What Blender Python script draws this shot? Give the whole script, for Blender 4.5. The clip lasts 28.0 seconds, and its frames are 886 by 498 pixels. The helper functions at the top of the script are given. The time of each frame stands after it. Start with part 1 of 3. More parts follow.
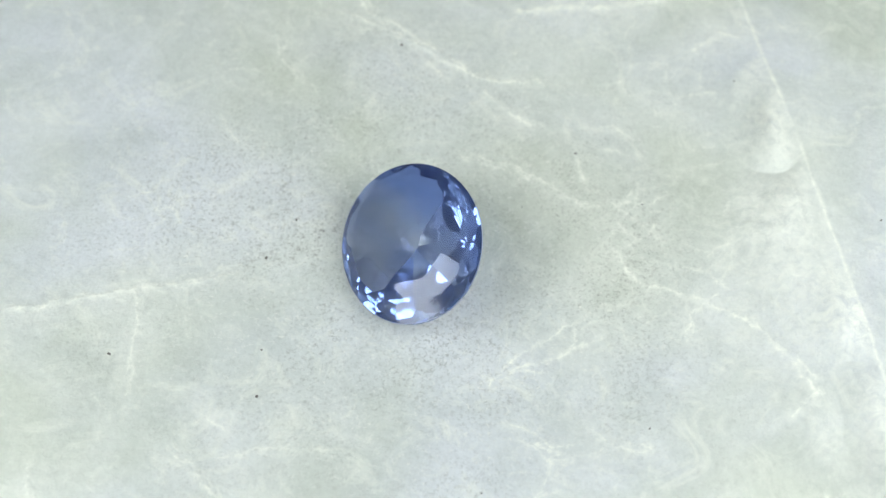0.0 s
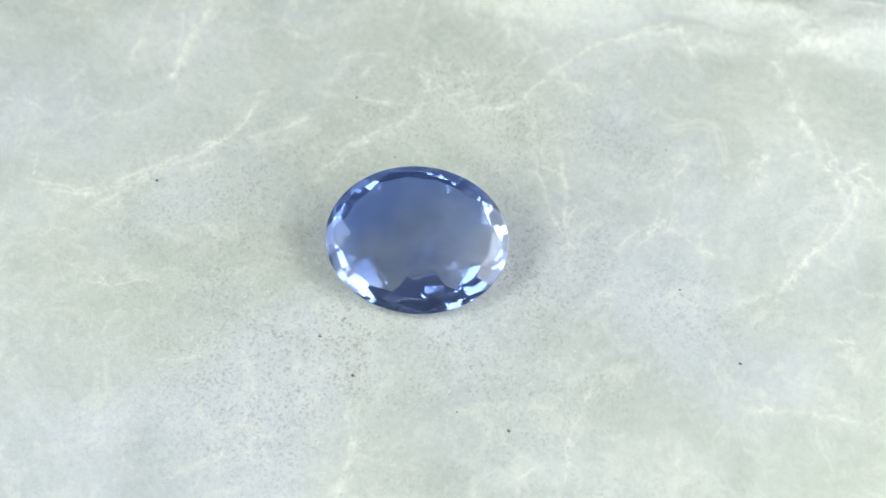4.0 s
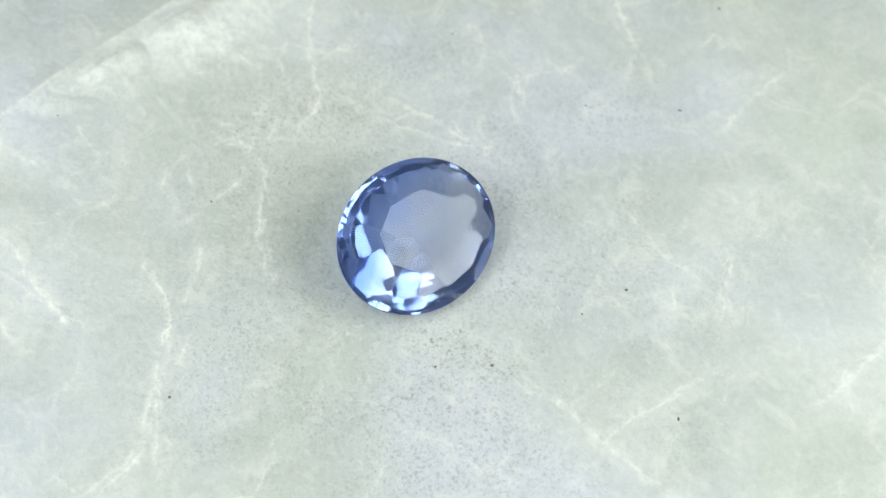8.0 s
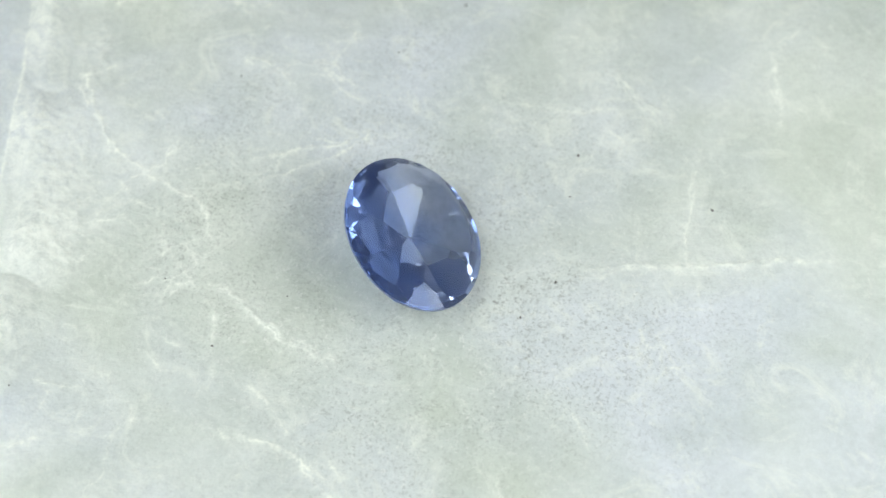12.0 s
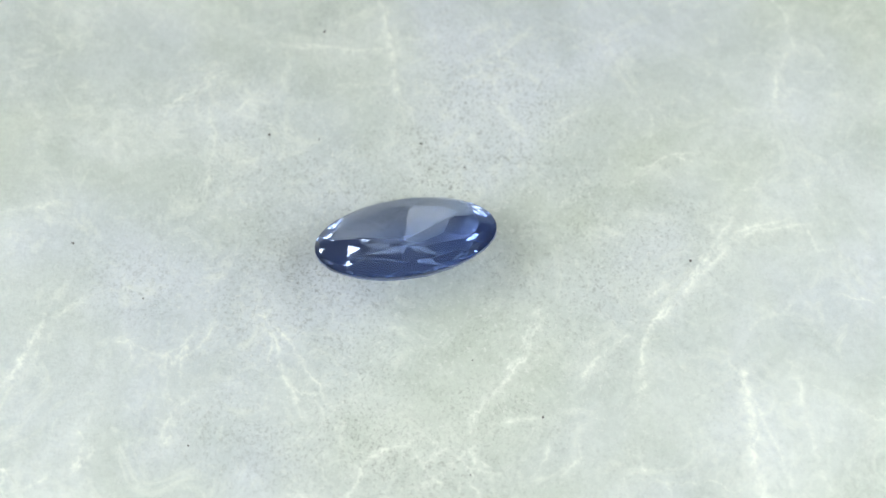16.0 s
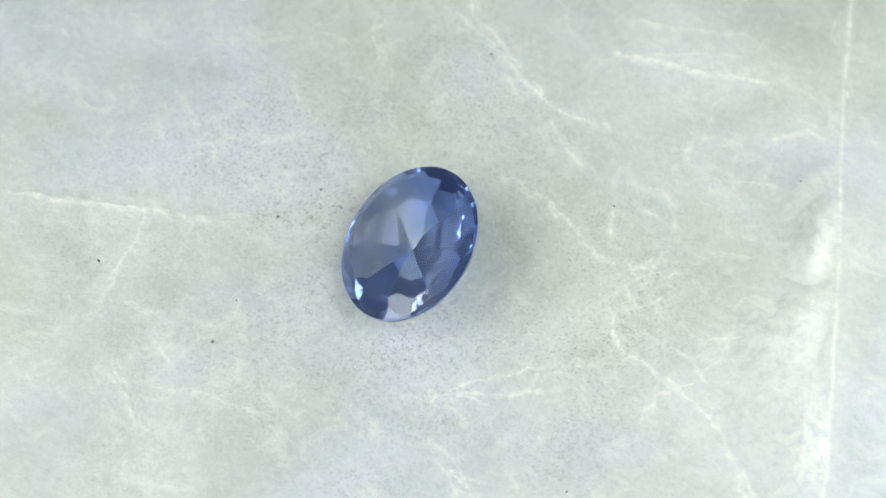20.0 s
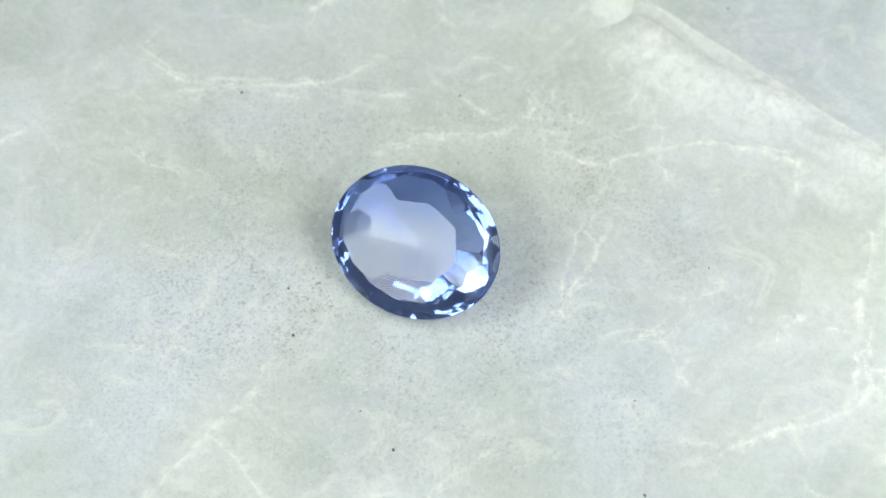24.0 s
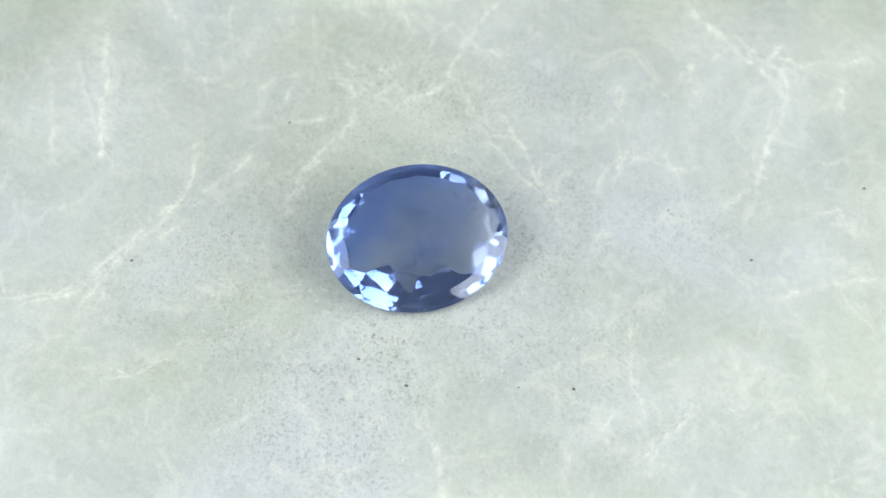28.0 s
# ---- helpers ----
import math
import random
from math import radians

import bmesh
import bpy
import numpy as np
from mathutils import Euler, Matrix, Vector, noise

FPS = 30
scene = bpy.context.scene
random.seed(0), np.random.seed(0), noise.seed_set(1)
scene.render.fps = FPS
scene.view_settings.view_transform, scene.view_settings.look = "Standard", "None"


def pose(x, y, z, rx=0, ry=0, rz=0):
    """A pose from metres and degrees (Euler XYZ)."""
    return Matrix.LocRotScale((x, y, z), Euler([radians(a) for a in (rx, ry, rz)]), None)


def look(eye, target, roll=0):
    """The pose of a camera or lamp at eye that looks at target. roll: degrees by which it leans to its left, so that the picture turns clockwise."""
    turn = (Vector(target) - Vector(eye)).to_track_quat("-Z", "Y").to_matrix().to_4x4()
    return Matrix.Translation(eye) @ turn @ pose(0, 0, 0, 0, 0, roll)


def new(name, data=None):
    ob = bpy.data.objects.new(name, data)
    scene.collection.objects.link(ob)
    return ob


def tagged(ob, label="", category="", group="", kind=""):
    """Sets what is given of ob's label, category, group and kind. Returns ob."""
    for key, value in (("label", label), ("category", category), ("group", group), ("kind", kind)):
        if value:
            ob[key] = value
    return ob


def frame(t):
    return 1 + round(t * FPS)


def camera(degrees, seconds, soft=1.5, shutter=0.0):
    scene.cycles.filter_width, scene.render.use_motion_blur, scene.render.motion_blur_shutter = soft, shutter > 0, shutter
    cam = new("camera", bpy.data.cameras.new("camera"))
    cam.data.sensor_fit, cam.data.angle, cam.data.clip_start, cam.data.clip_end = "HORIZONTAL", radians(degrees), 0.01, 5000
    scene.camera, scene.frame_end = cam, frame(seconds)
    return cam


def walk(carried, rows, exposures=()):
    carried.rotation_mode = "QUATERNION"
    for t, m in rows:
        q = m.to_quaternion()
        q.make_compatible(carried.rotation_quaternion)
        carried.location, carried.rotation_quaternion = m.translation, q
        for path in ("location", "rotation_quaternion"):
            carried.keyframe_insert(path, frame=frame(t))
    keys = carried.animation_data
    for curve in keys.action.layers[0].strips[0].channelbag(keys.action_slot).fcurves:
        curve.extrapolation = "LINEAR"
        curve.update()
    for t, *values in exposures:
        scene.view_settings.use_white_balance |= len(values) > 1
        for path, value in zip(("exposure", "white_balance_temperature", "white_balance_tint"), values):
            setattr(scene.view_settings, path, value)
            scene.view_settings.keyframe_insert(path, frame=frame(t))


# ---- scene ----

MM = 0.001
D = 0.085  # from the lens to the middle of the turning paper

# ---- camera: it stands still, 56 degrees above the paper ----
cam = camera(28.84, 28.0)
EYE = (0.0, -0.5586 * D, 0.8294 * D)
AIM = (0.01816 * D, 0.00328 * D, 0.0)
cam.data.dof.use_dof, cam.data.dof.focus_distance, cam.data.dof.aperture_fstop = True, 0.0824, 60.0
walk(cam, [(0.0, look(EYE, AIM, 1.305)), (28.0, look(EYE, AIM, 1.305))], exposures=[(0.0, 0.0), (28.0, 0.0)])

# the turning of paper and stone about the upright axis: seconds, degrees
TURN = [(0, 0.0), (1, 18.45), (2, 36.32), (3, 52.7), (3.5, 60.3), (5.5, 89.6), (6, 96.62), (7, 109.99), (8, 122.57),
        (9, 134.67), (10, 146.33), (11, 157.84), (12, 169.28), (12.5, 177.7), (14.5, 232.46), (15, 245.32), (16, 266.77),
        (17, 287.01), (18, 305.52), (19, 322.79), (20, 339.74), (21, 355.27), (21.5, 362.6), (23.5, 391.3), (24, 398.31),
        (25, 411.51), (26, 423.87), (27, 436.31), (28, 448.49)]

# ---- world and lamps ----
world = bpy.data.worlds.new("world")
scene.world = world
world.use_nodes = True
world.node_tree.nodes["Background"].inputs[0].default_value = (0.8, 0.9, 1.0, 1)
world.node_tree.nodes["Background"].inputs[1].default_value = 0.3
PANEL = 5.03


# ---- materials ----
def material(name):
    m = bpy.data.materials.new(name)
    m.use_nodes = True
    n = m.node_tree.nodes
    return m, n, m.node_tree.links, n["Principled BSDF"]


def node(n, kind, **values):
    made = n.new(kind)
    for key, value in values.items():
        made.inputs[key.replace("_", " ")].default_value = value
    return made


def ramp(n, links, source, stops):
    r = n.new("ShaderNodeValToRGB")
    while len(r.color_ramp.elements) < len(stops):
        r.color_ramp.elements.new(0.5)
    for e, (at, colour) in zip(r.color_ramp.elements, stops):
        e.position, e.color = at, (*colour, 1)
    links.new(source, r.inputs[0])
    return r.outputs[0]


def mix(n, links, kind, factor, a, b):
    m = n.new("ShaderNodeMix")
    m.data_type, m.blend_type = "RGBA", kind
    for socket, value in ((m.inputs[0], factor), (m.inputs[6], a), (m.inputs[7], b)):
        if isinstance(value, (int, float)):
            socket.default_value = value
        elif isinstance(value, tuple):
            socket.default_value = (*value, 1)
        else:
            links.new(value, socket)
    return m.outputs[2]


def paper_material():
    m, n, links, p = material("glassine_paper")
    co = n.new("ShaderNodeTexCoord").outputs["Object"]

    def tex(scale, detail, rough, warp=0.0):
        t = node(n, "ShaderNodeTexNoise", Scale=scale, Detail=detail, Roughness=rough, Distortion=warp)
        links.new(co, t.inputs["Vector"])
        return t.outputs["Fac"]
    cloud = ramp(n, links, tex(170, 5, 0.62, 0.6), [(0.36, (0.595, 0.625, 0.590)), (0.66, (0.735, 0.755, 0.735))])
    tint = ramp(n, links, tex(60, 3, 0.5, 0.4), [(0.38, (0.955, 0.97, 0.875)), (0.62, (0.985, 0.995, 1.045))])
    fibre = ramp(n, links, tex(2400, 5, 0.75, 0.3), [(0.30, (0.84, 0.84, 0.83)), (0.66, (1.05, 1.05, 1.05))])
    speck = ramp(n, links, tex(5400, 3, 0.7, 0.4), [(0.28, (0.44, 0.43, 0.40)), (0.50, (1, 1, 1))])
    colour = mix(n, links, "MULTIPLY", 1.0, cloud, tint)
    colour = mix(n, links, "MULTIPLY", 0.6, colour, fibre)
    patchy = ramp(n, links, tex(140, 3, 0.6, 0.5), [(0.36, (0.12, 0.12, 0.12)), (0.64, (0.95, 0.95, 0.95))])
    far = n.new("ShaderNodeVectorMath")  # the grain is strongest near the middle of the sheet
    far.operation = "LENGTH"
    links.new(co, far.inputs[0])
    near_middle = ramp(n, links, far.outputs["Value"], [(0.011, (1, 1, 1)), (0.018, (0.22, 0.22, 0.22))])
    colour = mix(n, links, "MULTIPLY", mix(n, links, "MULTIPLY", 1.0, patchy, near_middle), colour, speck)
    pale = ramp(n, links, tex(3900, 4, 0.7, 0.8), [(0.56, (0, 0, 0)), (0.70, (0.55, 0.55, 0.55))])
    colour = mix(n, links, "MIX", mix(n, links, "MULTIPLY", 1.0, pale, near_middle), colour, (0.86, 0.86, 0.80))
    # crease wear, with the light that crease slopes catch painted into the colour
    worn_and_lit = n.new("ShaderNodeAttribute")
    worn_and_lit.attribute_name = "wear_and_light"
    grain = ramp(n, links, tex(1700, 7, 0.72, 0.5), [(0.34, (0.2, 0.2, 0.2)), (0.60, (1, 1, 1))])
    amount = mix(n, links, "MULTIPLY", 1.0, worn_and_lit.outputs["Color"], grain)
    colour = mix(n, links, "MIX", amount, colour, (0.955, 0.965, 0.865))
    mist = ramp(n, links, tex(330, 9, 0.72, 1.5), [(0.52, (0.0, 0.0, 0.0)), (0.78, (0.75, 0.75, 0.75))])
    colour = mix(n, links, "MIX", mist, colour, (0.90, 0.91, 0.81))
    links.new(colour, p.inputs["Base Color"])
    p.inputs["Roughness"].default_value = 0.42
    p.inputs["Specular IOR Level"].default_value = 0.5
    bump = node(n, "ShaderNodeBump", Strength=0.6, Distance=0.00009)
    links.new(tex(3200, 5, 0.7, 0.5), bump.inputs["Height"])
    links.new(bump.outputs[0], p.inputs["Normal"])
    return m


def sapphire_material():
    """Clear corundum with uneven colour: deeper blue towards one side, in drifting bands."""
    m, n, links, p = material("sapphire")
    co = n.new("ShaderNodeTexCoord").outputs["Object"]
    drift = node(n, "ShaderNodeTexNoise", Scale=260, Detail=2, Roughness=0.5)
    links.new(co, drift.inputs["Vector"])
    along = n.new("ShaderNodeVectorMath")
    along.operation = "DOT_PRODUCT"
    along.inputs[1].default_value = (0.77 * 150, 0.64 * 150, 0)
    links.new(co, along.inputs[0])
    add = n.new("ShaderNodeMath")
    links.new(along.outputs["Value"], add.inputs[0])
    links.new(drift.outputs["Fac"], add.inputs[1])
    hue = ramp(n, links, add.outputs[0], [(0.40, (0.912, 0.932, 0.973)), (0.80, (0.56, 0.67, 0.955))])
    glass = node(n, "ShaderNodeBsdfGlass", Roughness=0.0, IOR=1.77)
    links.new(hue, glass.inputs["Color"])
    silk_and_lift = node(n, "ShaderNodeBsdfDiffuse", Color=(0.34, 0.47, 0.92, 1))  # faint silk haze, also added to lighten facets drawn too black
    both = n.new("ShaderNodeMixShader")
    both.inputs[0].default_value = 0.055
    links.new(glass.outputs[0], both.inputs[1])
    links.new(silk_and_lift.outputs[0], both.inputs[2])
    links.new(both.outputs[0], n["Material Output"].inputs["Surface"])
    n.remove(p)
    return m


def frosted_material():
    """The unpolished rim of the stone."""
    m, n, links, p = material("frosted_sapphire")
    co = n.new("ShaderNodeTexCoord").outputs["Object"]
    grain = node(n, "ShaderNodeTexNoise", Scale=9000, Detail=3, Roughness=0.6)
    links.new(co, grain.inputs["Vector"])
    glass = node(n, "ShaderNodeBsdfGlass", Roughness=0.45, IOR=1.77)
    links.new(ramp(n, links, grain.outputs["Fac"], [(0.3, (0.74, 0.82, 0.95)), (0.7, (0.90, 0.93, 0.98))]), glass.inputs["Color"])
    links.new(glass.outputs[0], n["Material Output"].inputs["Surface"])
    n.remove(p)
    return m


def plain_material(name, colour, rough, scale=40.0, spread=0.08, bump_by=0.0002):
    m, n, links, p = material(name)
    co = n.new("ShaderNodeTexCoord").outputs["Object"]
    t = node(n, "ShaderNodeTexNoise", Scale=scale, Detail=4, Roughness=0.6)
    links.new(co, t.inputs["Vector"])
    low, high = (tuple(c * k for c in colour) for k in (1 - spread, 1 + spread))
    links.new(ramp(n, links, t.outputs["Fac"], [(0.35, low), (0.65, high)]), p.inputs["Base Color"])
    p.inputs["Roughness"].default_value = rough
    bump = node(n, "ShaderNodeBump", Strength=0.3, Distance=bump_by)
    links.new(t.outputs["Fac"], bump.inputs["Height"])
    links.new(bump.outputs[0], p.inputs["Normal"])
    return m


def glow_material(name, colour, strength):
    m, n, links, p = material(name)
    p.inputs["Base Color"].default_value = (0.8, 0.8, 0.8, 1)
    p.inputs["Emission Color"].default_value = (*colour, 1)
    p.inputs["Emission Strength"].default_value = strength
    return m


PAPER = paper_material()
SAPPHIRE = sapphire_material()
WALL = plain_material("grey_wall_paint", (0.78, 0.79, 0.80), 0.8)
# darker than the other booth walls, to dim what paper and stone reflect
BACK = plain_material("dim_back_wall", (0.45, 0.455, 0.46), 0.8)
TABLE = plain_material("white_laminate", (0.62, 0.62, 0.60), 0.45, 90)
FRAME = plain_material("lamp_frame_metal", (0.55, 0.55, 0.56), 0.35, 200)
GLOW = glow_material("bright_lamp_diffuser", (0.93, 0.99, 1.04), 0.88 * PANEL)
GLOW_SOFT = glow_material("greenish_lamp_diffuser", (0.94, 1.0, 0.95), 0.60 * PANEL)
GLOW_KEY = glow_material("added_key_diffuser", (0.935, 1.0, 1.03), 0.82 * PANEL)
GLOW_FILL = glow_material("added_fill_diffuser", (0.94, 1.0, 1.02), 0.94 * PANEL)
FROST = frosted_material()
FLAKE = plain_material("pale_flake", (0.7, 0.72, 0.78), 0.6, 9000, 0.1, 0.00001)
FLECK = plain_material("dark_fibre", (0.15, 0.14, 0.125), 0.8, 9000, 0.3, 0.00001)


# ---- helpers for meshes ----
def part(name, bm, mat, parent, label=""):
    me = bpy.data.meshes.new(name)
    bm.to_mesh(me)
    bm.free()
    me.materials.append(mat)
    ob = new(name, me)
    ob.parent = parent
    return tagged(ob, label)


def box(bm, x0, x1, y0, y1, z0, z1, bevel=0.0):
    made = bmesh.ops.create_cube(bm, size=1.0, matrix=Matrix.Translation(((x0 + x1) / 2, (y0 + y1) / 2, (z0 + z1) / 2))
                                 @ Matrix.Diagonal((x1 - x0, y1 - y0, z1 - z0, 1)))
    if bevel:
        edges = {e for v in made["verts"] for e in v.link_edges}
        bmesh.ops.bevel(bm, geom=list(edges), offset=bevel, segments=2, affect="EDGES")


# ---- the setting: a table inside an unseen closed booth, added to bounce light ----
HALF, TOP = 0.20, 0.22


def slab(name, x0, x1, y0, y1, z0, z1, mat, label):
    bm = bmesh.new()
    box(bm, x0, x1, y0, y1, z0, z1)
    ob = part(name, bm, mat, None)
    return tagged(ob, label, "wall" if "wall" in name else name, kind="structure")


slab("table", -HALF, HALF, -HALF, HALF, -0.022, -0.00082, TABLE, "white laminate table under the turning paper")
slab("wall_north", -HALF, HALF, HALF, HALF + 0.01, -0.022, TOP, BACK, "unseen grey booth wall behind the table, added to dim reflections")
slab("wall_south", -HALF, HALF, -HALF - 0.01, -HALF, -0.022, TOP, WALL, "unseen pale grey booth wall before the table, added to bounce light")
slab("wall_west", -HALF - 0.01, -HALF, -HALF, HALF, -0.022, TOP, WALL, "unseen pale grey booth wall beside the table, added to bounce light")
slab("wall_east", HALF, HALF + 0.01, -HALF, HALF, -0.022, TOP, WALL, "unseen pale grey booth wall beside the table, added to bounce light")
slab("ceiling", -HALF - 0.01, HALF + 0.01, -HALF - 0.01, HALF + 0.01, TOP, TOP + 0.01, WALL, "unseen pale grey booth ceiling over the table, added to bounce light")


def lamp_panel(width, height, m, mat, label):
    """A flat lamp: a metal frame round a glowing sheet."""
    lamp = tagged(new("lamp_panel"), label, "lamp", "lamps round the table")
    lamp.matrix_basis = m
    bm = bmesh.new()
    w, h, rim = width / 2, height / 2, 0.006
    box(bm, -w - rim, -w, -h - rim, h + rim, -0.004, 0.008, 0.001)
    box(bm, w, w + rim, -h - rim, h + rim, -0.004, 0.008, 0.001)
    box(bm, -w, w, -h - rim, -h, -0.004, 0.008, 0.001)
    box(bm, -w, w, h, h + rim, -0.004, 0.008, 0.001)
    box(bm, -w, w, -h, h, 0.004, 0.008)
    part("frame", bm, FRAME, lamp)
    bm = bmesh.new()
    box(bm, -w, w, -h, h, -0.001, 0.002)
    part("diffuser", bm, mat, lamp, "glowing white diffuser")
    return lamp


def panel_on_stand(width, height, at, target, mat, label):
    """The same lamp on a stem and a round foot, standing on the table."""
    lamp = lamp_panel(width, height, look(at, target), mat, label)
    turned = lamp.matrix_basis.inverted()
    back = lamp.matrix_basis @ Vector((0, 0, 0.012))
    for name, r0, r1, z0, z1 in (("stem", 0.003, 0.003, -0.0006, back.z), ("foot", 0.020, 0.017, -0.00082, 0.004)):
        bm = bmesh.new()
        bmesh.ops.create_cone(bm, cap_ends=True, segments=32, radius1=r0, radius2=r1, depth=z1 - z0,
                              matrix=turned @ Matrix.Translation((back.x, back.y, (z0 + z1) / 2)))
        part(name, bm, FRAME, lamp)
    bm = bmesh.new()
    bmesh.ops.create_uvsphere(bm, u_segments=16, v_segments=10, radius=0.005, matrix=Matrix.Translation((0, 0, 0.011)))
    part("joint", bm, FRAME, lamp)
    return lamp


panel_on_stand(0.050, 0.056, (-0.072, 0.003, 0.096), (0, 0, 0), GLOW, "square bright bluish-white lamp panel on a metal stand")
panel_on_stand(0.052, 0.054, (0.076, 0.006, 0.083), (0, 0, 0), GLOW_SOFT, "square soft greenish-white lamp panel on a metal stand")
# two unseen panels, added to brighten the paper and its left and right edges
panel_on_stand(0.074, 0.066, (-0.080, -0.036, 0.058), (-0.016, -0.006, 0), GLOW_KEY, "large flat white panel on a metal stand, unseen, added to light the paper")
panel_on_stand(0.074, 0.056, (0.073, -0.034, 0.051), (0.018, -0.006, 0), GLOW_FILL, "wide flat white panel on a metal stand, unseen, added as fill for the paper")


# ---- the paper ----
def lattice(x, y, size, seed):
    """Smooth random values between 0 and 1 over the plane, with grains of that size."""
    table = np.random.RandomState(seed).rand(256, 256)
    u, v = x / size + 37.2, y / size + 91.7
    i, j = np.floor(u).astype(int), np.floor(v).astype(int)
    a, b = u - i, v - j
    a, b = a * a * (3 - 2 * a), b * b * (3 - 2 * b)
    i0, i1, j0, j1 = i % 256, (i + 1) % 256, j % 256, (j + 1) % 256
    return (table[i0, j0] * (1 - a) + table[i1, j0] * a) * (1 - b) + (table[i0, j1] * (1 - a) + table[i1, j1] * a) * b


def rough(x, y, size, seed, octaves=4, fall=0.55):
    total, weight, k = 0.0, 0.0, 1.0
    for o in range(octaves):
        total = total + k * lattice(x, y, size / 2 ** o, seed + o)
        weight += k
        k *= fall
    return total / weight - 0.5


SETTLE = -0.66  # the dish under the stone
CREASES = []


def crease(strength, width, way):
    """A crease whitened by wear and by painted light: its strength, its half width and its way over the sheet, in mm.
    """
    CREASES.append((strength, width, [tuple(float(v) for v in p.split()) for p in way.split(",")]))


# the long folds and the short breaks of the sheet
crease(0.45, .30, "-3.2 18.6, -2.7 16.8, -2.4 16.2, -0.8 15.2, 1.0 13.7, 2.5 12.2")
crease(0.54, .2, "15.9 0.8, 15.1 0.3")
crease(0.54, .25, "14.2 -2.9, 13.6 -3.3, 13.2 -4.4, 13.1 -4.8")
crease(0.29, .2, "12.3 -1.3, 10.8 -2.5, 9.5 -3.1")
crease(0.17, .2, "13.3 1.2, 11.0 -0.8")
crease(0.61, .25, "19.3 -7.7, 18.2 -8.5, 17.6 -9.2")
crease(0.16, .2, "21.3 -2.8, 22.8 -3.4")
crease(0.14, .25, "20.3 -0.2, 21.2 -2.9, 21.8 -5.4, 22.2 -8.0, 22.9 -11.1, 23.3 -13.6")
crease(0.14, .2, "22.9 -11.1, 21.1 -11.1, 20.2 -10.9")
crease(0.68, .5, "18.9 -13.2, 16.6 -14.9, 14.5 -16.3, 13.5 -17.2, 12.3 -18.4, 11.8 -18.8")
crease(0.16, .3, "10.8 -10.1, 10.5 -11.0, 9.0 -11.2, 7.6 -11.1, 6.4 -11.1")
crease(0.19, .3, "7.2 -11.0, 6.3 -12.4, 5.9 -13.4, 5.4 -13.8")
crease(0.14, .3, "7.9 -3.4, 6.1 -5.0, 4.5 -5.8")
crease(0.11, .3, "5.7 -5.8, 4.8 -7.3, 3.1 -7.0")
crease(0.14, .3, "8.0 6.0, 5.9 6.2, 3.8 6.2")
crease(0.16, .3, "-14.2 10.1, -15.6 8.1, -16.1 6.1, -17.3 3.5")
crease(0.11, .2, "6.9 10.9, 5.3 9.2")
crease(0.19, .2, "1.5 -14.1, 0.7 -16.1")
crease(0.14, .2, "-0.2 -19.3, -1.1 -19.9")
crease(0.11, .35, "-8.7 -0.6, -10.8 -1.3, -12.7 -2.1")
crease(0.61, .4, "16.7 14.4, 15.2 13.2")
crease(0.21, .3, "18.2 12.7, 18.8 10.5, 19.4 8.5, 19.8 6.8, 19.9 3.8, 20.2 1.6")
crease(0.29, .3, "15.9 0.5, 16.1 -0.1")
crease(0.16, .2, "6.2 -11.2, 5.4 -10.7, 4.6 -9.9")
crease(0.21, .2, "10.8 -10.8, 9.2 -10.6, 8.5 -9.8")
crease(0.41, .25, "-0.2 -24.1, -1.1 -23.4, -1.2 -22.1, -1.5 -20.0, -1.8 -18.8, -2.4 -17.7")
crease(0.16, .2, "-1.0 -23.5, -0.5 -24.6, -1.5 -25.8, 0.3 -27.9, 1.4 -29.1")
crease(0.36, .2, "-8.1 -13.9, -9.6 -12.6, -10.7 -11.2")
crease(0.14, .2, "-8.8 -9.6, -10.2 -8.4")
crease(0.41, .35, "-8.4 -0.4, -9.6 -0.8, -11.0 -1.4, -12.7 -1.5, -14.0 -1.7, -15.3 -2.1, -17.0 -2.8")
crease(0.16, .3, "6.2 -6.0, 4.4 -6.7")
crease(0.14, .35, "10.0 3.0, 8.1 4.0, 6.4 4.6, 5.6 5.4")
crease(0.14, .2, "5.3 6.2, 4.1 5.3")
crease(0.16, .25, "1.4 13.3, 0.2 13.7, -0.8 14.4, -2.6 14.9, -4.8 15.2")
crease(0.16, .35, "-16.9 -11.6, -16.6 -13.9, -16.4 -15.9")
crease(0.14, .2, "3.5 6.5, 1.7 6.1, 0.5 5.8")
crease(0.14, .25, "-10.1 -20.3, -11.3 -19.5")
crease(0.45, .25, "11.3 1.1, 9.5 3.0, 8.1 3.7, 6.3 4.9, 5.0 5.8, 2.6 6.4")
crease(0.19, .25, "7.7 7.9, 5.9 8.9, 4.5 10.0, 3.1 11.7, 1.9 12.4, 0.0 14.1")
crease(0.21, .3, "16.0 5.8, 14.3 5.5, 11.7 5.1")
crease(0.36, .3, "9.1 -4.6, 6.5 -5.9, 3.1 -6.9")
crease(0.21, .25, "16.5 -1.5, 15.6 0.2, 15.7 0.6")
crease(0.21, .3, "17.4 -5.2, 15.5 -3.9, 14.2 -3.2")
crease(0.21, .3, "18.8 -6.3, 18.1 -7.0")
crease(0.36, .2, "-8.4 -13.9, -9.6 -12.4, -10.8 -11.2")
crease(0.16, .2, "-8.7 -9.6, -9.9 -8.6")
crease(0.36, .3, "-17.7 -18.1, -16.6 -15.8, -16.6 -14.0, -17.4 -11.6")
crease(0.36, .2, "-13.3 -7.7, -13.1 -6.5, -13.3 -5.3")
